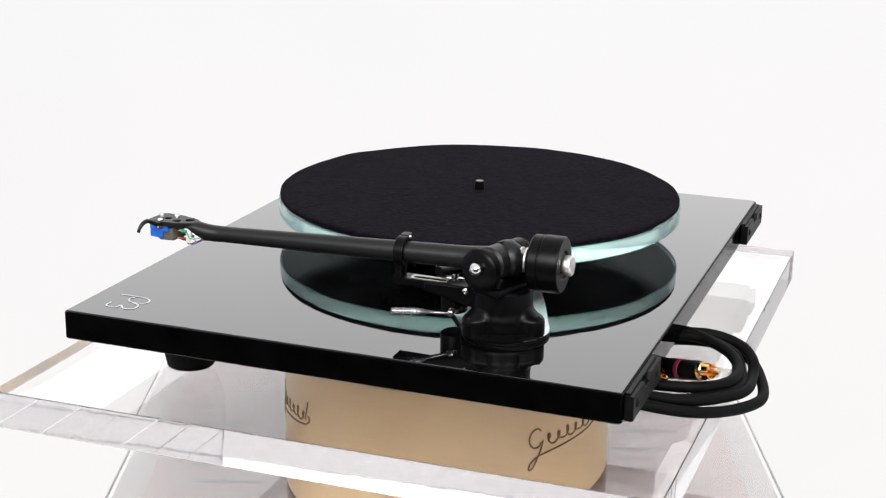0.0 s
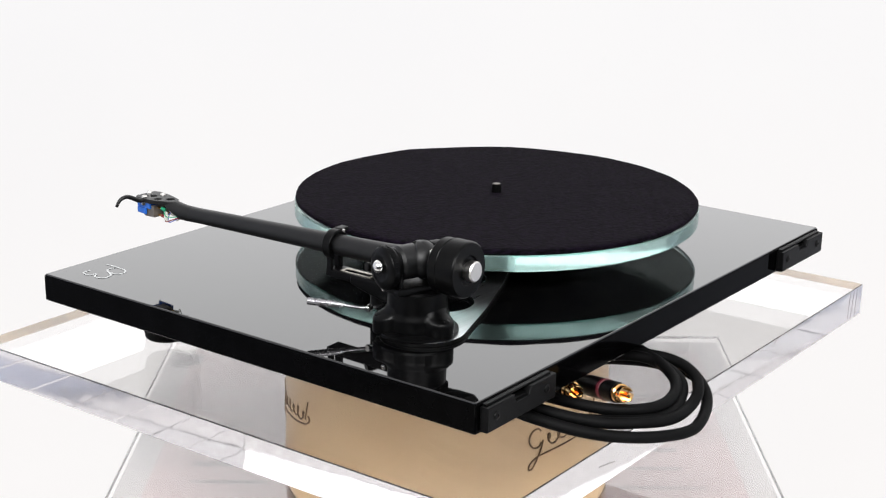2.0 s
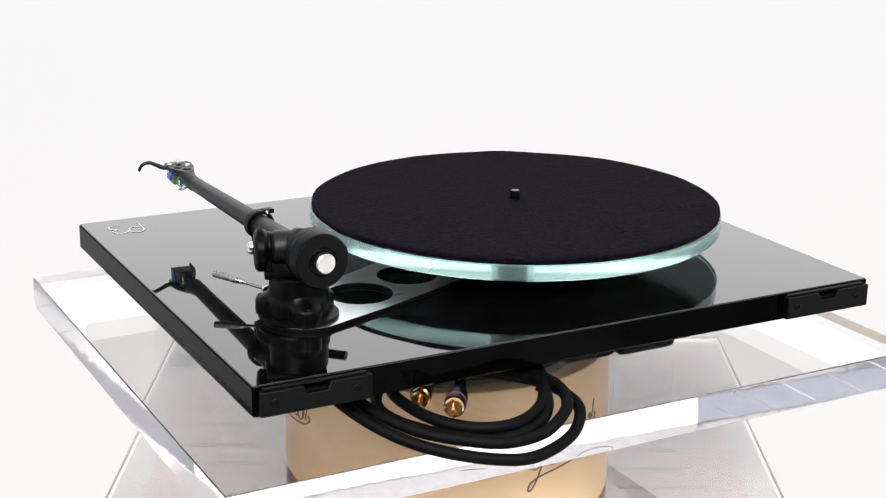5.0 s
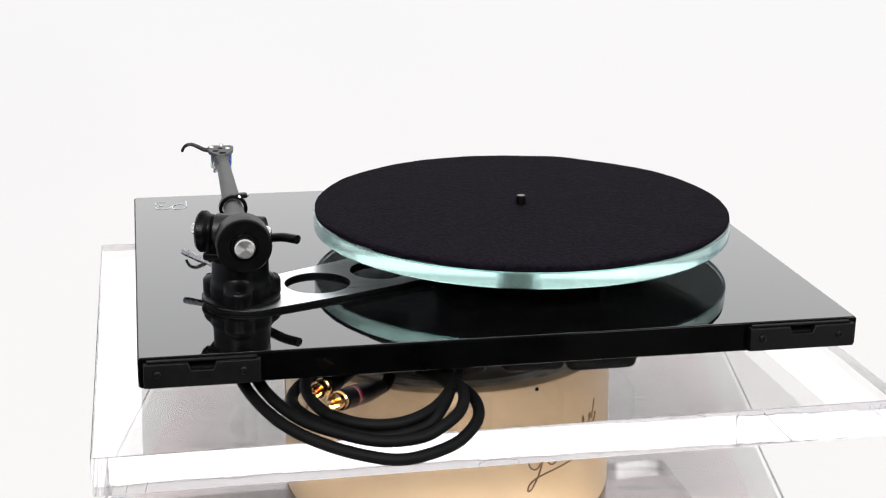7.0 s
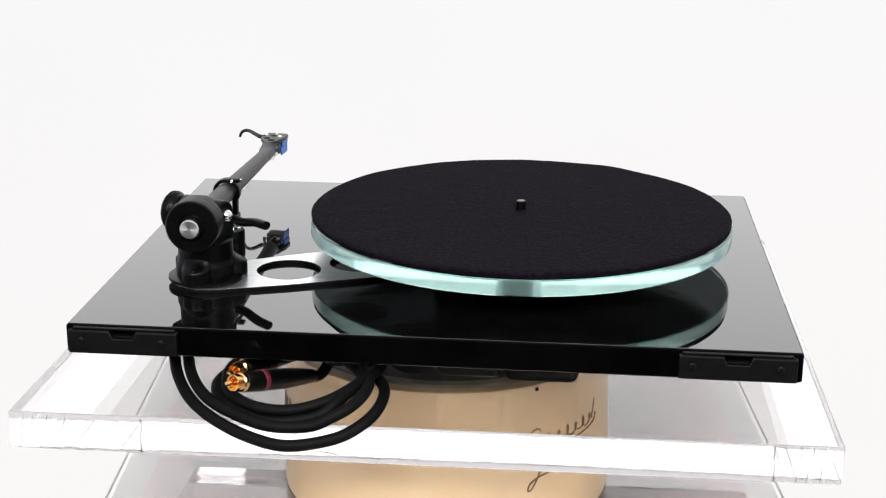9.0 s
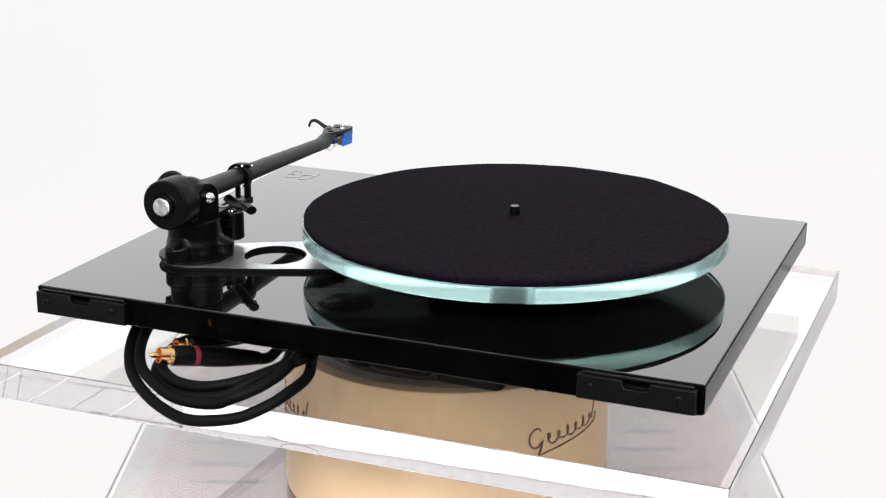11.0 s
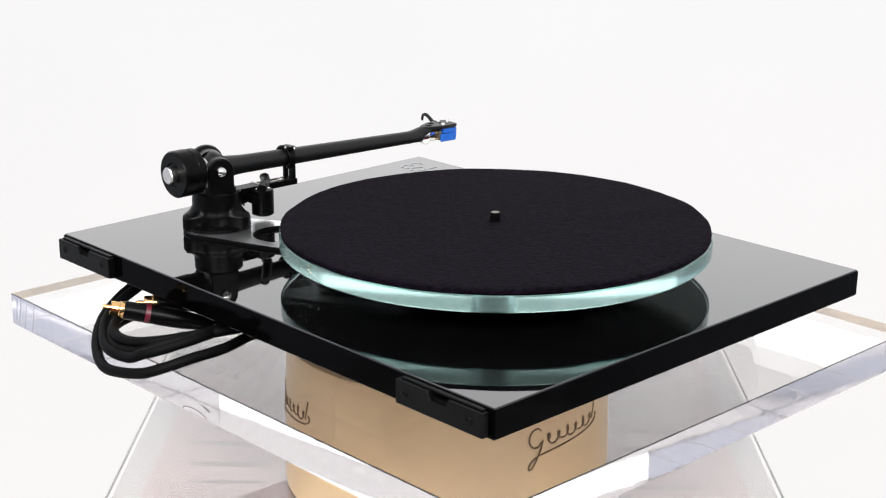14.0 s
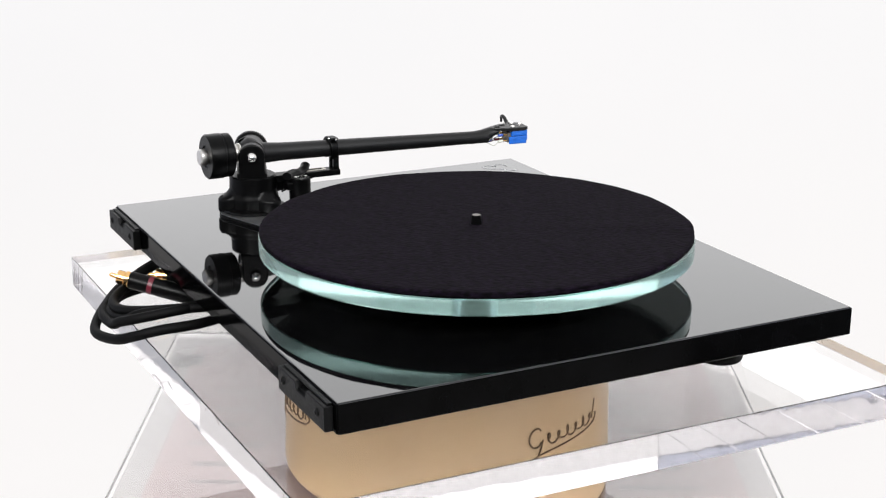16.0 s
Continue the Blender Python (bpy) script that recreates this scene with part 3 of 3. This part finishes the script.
    # counterweight on its shaft
    part("shaft", lathe([(0, 0), (0.0045, 0), (0.0045, 0.0008), (0.0072, 0.0010), (0.0078, 0.0016), (0.0078, 0.0026), (0.0072, 0.0032), (0.0058, 0.0034), (0.0058, 0.0042), (0.0072, 0.0044), (0.0078, 0.0050), (0.0078, 0.0060), (0.0072, 0.0066), (0.0045, 0.0068), (0.0045, 0.03), (0, 0.03)],
                        32, along(c0 + back * 0.0055, c0 + back)), M_TURNED, deck, "turned steel shaft")
    cw0 = c0 + back * 0.0145 - Vector((0, 0, 0.0004))
    prof = [(0, 0), (0.0158, 0), (0.0168, 0.0010), (0.0168, 0.0060), (0.0164, 0.0064), (0.0164, 0.0072), (0.0172, 0.0076), (0.0172, 0.0180), (0.0162, 0.0192), (0.0090, 0.0192), (0.0082, 0.0182), (0, 0.0182)]
    part("counterweight", lathe(prof, 72, along(cw0, cw0 + back)), M_SATIN, deck, "satin black round counterweight")
    e0 = cw0 + back * 0.0175
    part("end_bolt", lathe([(0, 0), (0.0052, 0), (0.0052, 0.0020), (0.0063, 0.0024), (0.0063, 0.0062), (0.0055, 0.0071), (0, 0.0072)], 40, along(e0, e0 + back)), M_BOLT, deck, "turned steel end bolt")

    # arm rest: bar, post and clip
    top = [(-0.1595, -0.078), (-0.1475, -0.078), (-0.1462, -0.0215), (-0.1575, -0.0215)]
    slot = [(-0.1535 + 0.0022 * math.cos(radians(a)), -0.0440 + (0.0085 if 0 < a < 180 else -0.0085) + 0.0022 * math.sin(radians(a))) for a in range(0, 360, 20)]
    rest = part("arm_rest", sheet_of([top, slot], 0.0242, 0.0290, 0.0006), M_SATIN, deck, "satin black arm rest bracket")
    part("rest_plate", sheet_of([[(-0.1566, -0.0560), (-0.1496, -0.0560), (-0.1492, -0.0320), (-0.1563, -0.0320)], slot], 0.0291, 0.0295), M_RING, rest, "dull metal slot plate")
    for x, y, z in ((-0.1600, -0.0802, 0.0245), (-0.1600, -0.0693, 0.0262)):
        screw(rest, (x + 0.0022, y, z), (x - 0.0006, y, z), 0.0022, M_CHROME, "bright screw")
    part("post", block(-0.1510, -0.1470, -0.0265, -0.0220, 0.0285, 0.0445, 0.0007), M_SATIN, rest)
    part("post", block(-0.1585, -0.1555, -0.0262, -0.0225, 0.0285, 0.0400, 0.0006), M_SATIN, rest)
    mid = root + (head - root) * ((-0.0262 - root.y) / (head.y - root.y))
    outer, inn = 0.0096, 0.0072
    ring = [(outer * math.cos(radians(a)), outer * math.sin(radians(a))) for a in range(-60, 241, 10)] + [(inn * math.cos(radians(a)), inn * math.sin(radians(a))) for a in range(240, -61, -10)]
    lift = Matrix(((1, 0, 0, mid.x), (0, 0, -1, mid.y), (0, 1, 0, mid.z), (0, 0, 0, 1)))
    clip = part("clip", sheet_of([ring], -0.0031, 0.0031, 0.0006, lift), M_SATIN, rest, "satin black arm clip")
    part("tab", block(mid.x + 0.0015, mid.x + 0.0098, mid.y - 0.0030, mid.y + 0.0030, mid.z + 0.0070, mid.z + 0.0100, 0.0010), M_SATIN, clip)
    screw(clip, (mid.x + 0.0042, mid.y - 0.0026, mid.z + 0.0083), (mid.x + 0.0042, mid.y - 0.0040, mid.z + 0.0083), 0.0012, M_CHROME)
    screw(clip, (mid.x + 0.0085, mid.y + 0.001, mid.z + 0.0083), (mid.x + 0.0106, mid.y + 0.001, mid.z + 0.0083), 0.0012, M_CHROME)

    # lift: cylinder, curved platform and bright lever
    lx, ly = -0.1440, -0.0568
    lift_ob = part("lift_cylinder", lathe([(0, 0.0072), (0.0070, 0.0072), (0.0084, 0.0082), (0.0084, 0.0258), (0.0076, 0.0270), (0, 0.0270)], 40, Matrix.Translation((lx, ly, 0))), M_SATIN, deck, "satin black lift cylinder")
    part("lift_arm", block(-0.1520, -0.1400, -0.0690, -0.0540, 0.0180, 0.0240, 0.0012), M_SATIN, lift_ob)
    part("lift_pin", lathe([(0, 0.0268), (0.0056, 0.0268), (0.0056, 0.0280), (0.0024, 0.0284), (0.0024, 0.0315), (0, 0.0315)], 24, Matrix.Translation((lx, ly, 0))), M_CHROME, lift_ob, "bright lift pin")
    arc = spline([(-0.1515, -0.0490, 0.0340), (-0.1450, -0.0530, 0.0328), (-0.1360, -0.0605, 0.0330), (-0.1255, -0.0695, 0.0358), (-0.1163, -0.0778, 0.0362)], 8)
    part("lift_platform", tube(arc, [0.0037] * len(arc), 14, flat=0.8), M_SATIN, lift_ob, "curved black lift platform")
    tip = Vector((-0.1885, -0.0330, 0.0180))
    elbow = Vector((-0.1650, -0.0625, 0.0135))
    lev = spline([(-0.1530, -0.0680, 0.0150), elbow, elbow.lerp(tip, 0.5), tip], 8)
    k_n = len(lev)
    lever = part("lift_lever", tube(lev, [0.0010 + 0.0012 * min(1.0, max(0.0, (k / k_n - 0.56) / 0.10)) for k in range(k_n)], 14), M_LEVER, deck, "grey steel lift lever")
    part("knuckle", rod(elbow - Vector((0.0022, 0, 0.0006)), elbow + Vector((0.0022, 0, 0.0006)), 0.0022, bevel=0.0006), M_CHROME, lever)
    for u in (0.80, 0.86, 0.92):
        q = elbow.lerp(tip, u)
        part("grip_ring", rod(q, elbow.lerp(tip, u + 0.025), 0.00238, bevel=0.0004, steps=20), M_LEVER, lever)

    build_head(arm, head)


def build_head(arm, head):
    # flat headshell plate with round holes, turned a little towards the platter
    turn = Matrix.Translation((head.x - 0.0014, head.y, -0.0014)) @ Matrix.Rotation(radians(-6), 4, "Z")
    rim = [(-0.0018, 0.0020), (-0.0050, 0.0062), (-0.0098, 0.0150), (-0.0118, 0.024), (-0.0114, 0.0322), (-0.0090, 0.0350), (0.0062, 0.0350), (0.0080, 0.0315), (0.0080, 0.020), (0.0052, 0.0070), (0.0018, 0.0020)]
    holes = [circle(0.0006, 0.0098, 0.0029, 22), circle(-0.0050, 0.0162, 0.0026, 20), circle(-0.0021, 0.0248, 0.0024, 18)]
    z0, z1 = 0.0461, 0.0489
    shell = part("headshell", sheet_of([rim, *holes], z0, z1, 0.0005, turn), M_ARM, arm, "matt black headshell with round holes")
    # neck: the round tube flattens and rises into the plate
    bm = bmesh.new()
    rings = []
    for y, hw, hh, zc in ((-0.022, 0.0048, 0.0048, 0.0421), (-0.014, 0.0052, 0.0052, 0.0419), (-0.008, 0.00535, 0.00535, 0.0419), (-0.003, 0.0055, 0.0053, 0.0424), (0.001, 0.0056, 0.0050, 0.0434), (0.004, 0.0056, 0.0044, 0.0444),
                          (0.0062, 0.0060, 0.0036, 0.0451), (0.0085, 0.0058, 0.0022, 0.0457), (0.0115, 0.0052, 0.0008, 0.0462)):
        u = min(1.0, max(0.0, (y + 0.012) / 0.016))
        mid = Vector((head.x - 0.0123 * y, head.y + y, 0)).lerp(turn @ Vector((0, y, 0)), u)
        rings.append([bm.verts.new((mid.x + hw * math.cos(2 * math.pi * k / 32), mid.y, zc - 0.0011 + hh * math.sin(2 * math.pi * k / 32))) for k in range(32)])
    for p, q in zip(rings, rings[1:]):
        for k in range(32):
            j = (k + 1) % 32
            bm.faces.new((p[k], q[k], q[j], p[j]))
    bm.faces.new(rings[0])
    bm.faces.new(rings[-1][::-1])
    bmesh.ops.recalc_face_normals(bm, faces=bm.faces[:])
    part("neck", bm, M_ARM, arm)
    for x, y in ((-0.0087, 0.0265), (0.0039, 0.0224)):
        p = turn @ Vector((x, y, z1))
        screw(shell, p - Vector((0, 0, 0.0002)), p + Vector((0, 0, 0.0014)), 0.0019, M_TURNED, "bright screw")
        part("nut", rod(p - Vector((0, 0, 0.0052)), p - Vector((0, 0, 0.0028)), 0.0022, steps=6, bevel=0.0002), M_CHROME, shell)
    p = turn @ Vector((-0.0012, 0.0308, z1))
    screw(shell, p - Vector((0, 0, 0.0002)), p + Vector((0, 0, 0.0024)), 0.0016, M_TURNED)
    # finger lift
    hook = spline([(-0.1600, 0.1383, 0.0461), (-0.1655, 0.1395, 0.0464), (-0.1705, 0.1402, 0.0488), (-0.1752, 0.1408, 0.0506), (-0.1792, 0.1416, 0.0497), (-0.1814, 0.1425, 0.0472), (-0.1824, 0.1431, 0.0446)], 8)
    k_n = len(hook)
    part("finger_lift", tube(hook, [0.0018 - 0.0008 * k / (k_n - 1) for k in range(k_n)], 12), M_ARM, shell, "curved black finger lift")
    # cartridge: blue top, grey lower body
    cart = part("cartridge", block(-0.0090, 0.0066, 0.0205, 0.0350, 0.0412, 0.0460, 0.0010, m=turn), M_BLUE, arm, "bright blue cartridge with grey body")
    prof = [(0.0176, 0.0440), (0.0204, 0.0440), (0.0206, 0.0411), (0.0304, 0.0411), (0.0302, 0.0372), (0.0276, 0.0354), (0.0176, 0.0360)]
    m = turn @ Matrix(((0, 0, 1, 0), (1, 0, 0, 0), (0, 1, 0, 0), (0, 0, 0, 1)))
    part("cartridge_body", sheet_of([prof], -0.0080, 0.0048, 0.0005, m), M_GREY, cart, "brownish grey body")
    part("front_face", block(-0.0086, 0.0062, 0.0300, 0.0352, 0.0372, 0.0416, 0.0008, m=turn), M_BLUE, cart, "blue front")
    part("side_face", block(0.0050, 0.0065, 0.0185, 0.0344, 0.0346, 0.0410, 0.0008, m=turn), M_BLUE, cart, "blue side")
    part("side_face", block(-0.0092, -0.0079, 0.0248, 0.0346, 0.0370, 0.0414, 0.0006, m=turn), M_BLUE, cart, "blue side")
    mats = (M_WIRE_RED, M_WHITE, M_GREEN, M_WIRE_BLUE)
    ends = ((-0.0042, 0.0375), (0.0036, 0.0375), (-0.0042, 0.0425), (0.0036, 0.0425))
    for (x, z), mt in zip(ends, mats):
        part("pin", rod(turn @ Vector((x, 0.0172, z)), turn @ Vector((x, 0.0118, z)), 0.0008, steps=10, bevel=0.0001), M_GOLD, cart, "gold pin")
        part("sleeve", rod(turn @ Vector((x, 0.0138, z)), turn @ Vector((x, 0.0095, z - 0.0004)), 0.0011, steps=10, bevel=0.0002), mt, cart)
    # thin wires that loop from the pins back into the tube
    loops = (((-0.0042, 0.0100, 0.0370), (-0.0066, 0.0060, 0.0352), (-0.0050, 0.0010, 0.0372), (-0.0014, -0.0035, 0.0392)), ((0.0036, 0.0100, 0.0370), (0.0024, 0.0065, 0.0340), (0.0005, 0.0020, 0.0358), (-0.0006, -0.0030, 0.0385)),
             ((-0.0042, 0.0100, 0.0422), (-0.0074, 0.0068, 0.0428), (-0.0076, 0.0038, 0.0392), (-0.0022, -0.0030, 0.0395)), ((0.0036, 0.0100, 0.0420), (-0.0026, 0.0078, 0.0385), (-0.0056, 0.0040, 0.0350), (-0.0010, -0.0030, 0.0390)))
    for line, mt in zip(loops, mats):
        part("wire", tube(spline([turn @ Vector(v) for v in line], 8), 0.00034, 8), mt, cart)
    part("tag", block(-0.0064, -0.0056, 0.0050, 0.0086, 0.0355, 0.0420, 0.0003, 1, m=turn), M_WHITE, cart, "small white tag")


def build_cables():
    r = 0.0036
    lie = PLATE_TOP + r + 0.0002
    out = []
    loops = (
        [(-0.158, -0.100, -0.0235), (-0.164, -0.135, -0.0225), (-0.156, -0.171, -0.0310), (-0.141, -0.199, -0.0390), (-0.121, -0.222, lie), (-0.096, -0.2455, lie), (-0.0725, -0.2560, lie + 0.0005), (-0.049, -0.2460, lie + 0.002),
         (-0.0365, -0.230, -0.0380), (-0.0305, -0.208, -0.0370), (-0.0305, -0.181, -0.0365), (-0.0390, -0.154, -0.0375), (-0.055, -0.118, lie), (-0.085, -0.105, lie), (-0.112, -0.120, lie), (-0.128, -0.150, lie + 0.001),
         (-0.128, -0.182, lie + 0.003), (-0.112, -0.212, lie + 0.004), (-0.085, -0.2345, lie + 0.006), (-0.060, -0.229, lie + 0.008), (-0.050, -0.214, -0.0310), (-0.042, -0.187, -0.0285),
         (-0.048, -0.162, -0.0295), (-0.062, -0.138, lie + 0.010), (-0.076, -0.152, -0.0320), (-0.0865, -0.1680, -0.0300)],
        [(-0.150, -0.100, -0.0235), (-0.154, -0.139, -0.0235), (-0.146, -0.175, -0.0300), (-0.130, -0.203, -0.0360), (-0.108, -0.226, -0.0370), (-0.086, -0.2420, -0.0365), (-0.063, -0.2420, -0.0360), (-0.051, -0.2380, -0.0310),
         (-0.041, -0.221, -0.0290), (-0.037, -0.195, -0.0275), (-0.044, -0.162, -0.0290), (-0.060, -0.122, lie + 0.009), (-0.088, -0.118, lie + 0.009), (-0.112, -0.135, lie + 0.009), (-0.122, -0.165, lie + 0.011),
         (-0.116, -0.200, -0.0330), (-0.097, -0.224, -0.0325), (-0.074, -0.2300, -0.0315), (-0.055, -0.2160, -0.0305), (-0.041, -0.190, -0.0280), (-0.034, -0.165, -0.0270), (-0.042, -0.150, -0.0290),
         (-0.062, -0.150, -0.0300), (-0.085, -0.1520, -0.0300), (-0.0975, -0.1560, -0.0300)],
    )
    tips = (((-0.0967, -0.1905, -0.0295), (-0.1134, -0.2178, -0.0216), M_RED), ((-0.1065, -0.1659, -0.0291), (-0.1196, -0.1875, -0.0278), M_SATIN))

    def droop(p):
        # past the plate's edge the loops hang down a little
        x, y, z = p
        over = max(0.0, -0.211 - y)
        return (x + 0.2 * max(0.0, x + 0.066), y + 0.37 * over, z - 0.17 * over)

    for pts, (p, q, ring) in zip(loops, tips):
        pts = [droop(v) for v in pts]
        cable = thing("phono_cable", "coiled black rubber audio cable with gold plug, on the acrylic plate", "cable", "phono cables")
        p, q = Vector(p), Vector(q)
        d = (q - p).normalized()
        a = q - d * 0.0502
        pts = pts[:-2] + [tuple(a - d * 0.036), tuple(a - d * 0.012)]
        part("lead", tube(spline(pts, 10), r, 16), M_RUBBER, cable)
        plug = part("plug", lathe([(0, -0.030), (0.0040, -0.030), (0.0046, -0.027), (0.0062, -0.008), (0.0066, 0.0), (0.0066, 0.012), (0.0064, 0.014), (0.0064, 0.034), (0.0058, 0.035), (0, 0.035)], 32, along(a, q)), M_SATIN, cable, "black plug barrel")
        part("colour_band", lathe([(0.0063, 0.017), (0.0067, 0.0172), (0.0067, 0.0205), (0.0063, 0.0207)], 32, along(a, q)), ring, plug, "dark red band" if ring is M_RED else "black band")
        g = a + d * 0.0350
        bm = lathe([(0, 0), (0.0056, 0), (0.0058, 0.0006), (0.0058, 0.0030), (0.0050, 0.0036), (0.0049, 0.0090), (0.0043, 0.0090), (0.0043, 0.0034), (0, 0.0034)], 40)
        slots = [f for f in bm.faces if f.calc_center_median().z > 0.0037 and int((math.atan2(f.calc_center_median().y, f.calc_center_median().x) + math.pi) / (math.pi / 20)) % 10 < 2]
        bmesh.ops.delete(bm, geom=slots, context="FACES")
        bmesh.ops.transform(bm, matrix=along(g, q), verts=bm.verts)
        part("shell", bm, M_GOLD, plug, "gold-plated shell")
        part("pin", lathe([(0, 0.002), (0.0017, 0.002), (0.0017, 0.0135), (0.0010, 0.0150), (0, 0.0152)], 20, along(g, q)), M_GOLD, plug, "gold-plated pin")
        out.append(cable)
    return out


build_set()
build_stand()
build_drum()
plate = build_plate()
player, mat = build_player()
cables = build_cables()


def motions():
    # one slow, steady turn of the plate with all that stands on it
    turns = [(0.0, 69.93), (2.0, 53.47), (4.0, 36.75), (6.5, 15.76), (9.0, -4.80), (11.5, -25.62), (14.0, -46.10), (16.0, -62.88)]
    rows = [(t, pose(0, 0, 0, 0, 0, a)) for t, a in turns]
    walk(plate, rows)
    lean = pose(0, 0, 0, 0.410, 0.165, 0)
    leaning = [(t, m @ lean) for t, m in rows]
    walk(player, leaning)
    walk(mat, leaning)
    for cable in cables:
        walk(cable, rows)


motions()
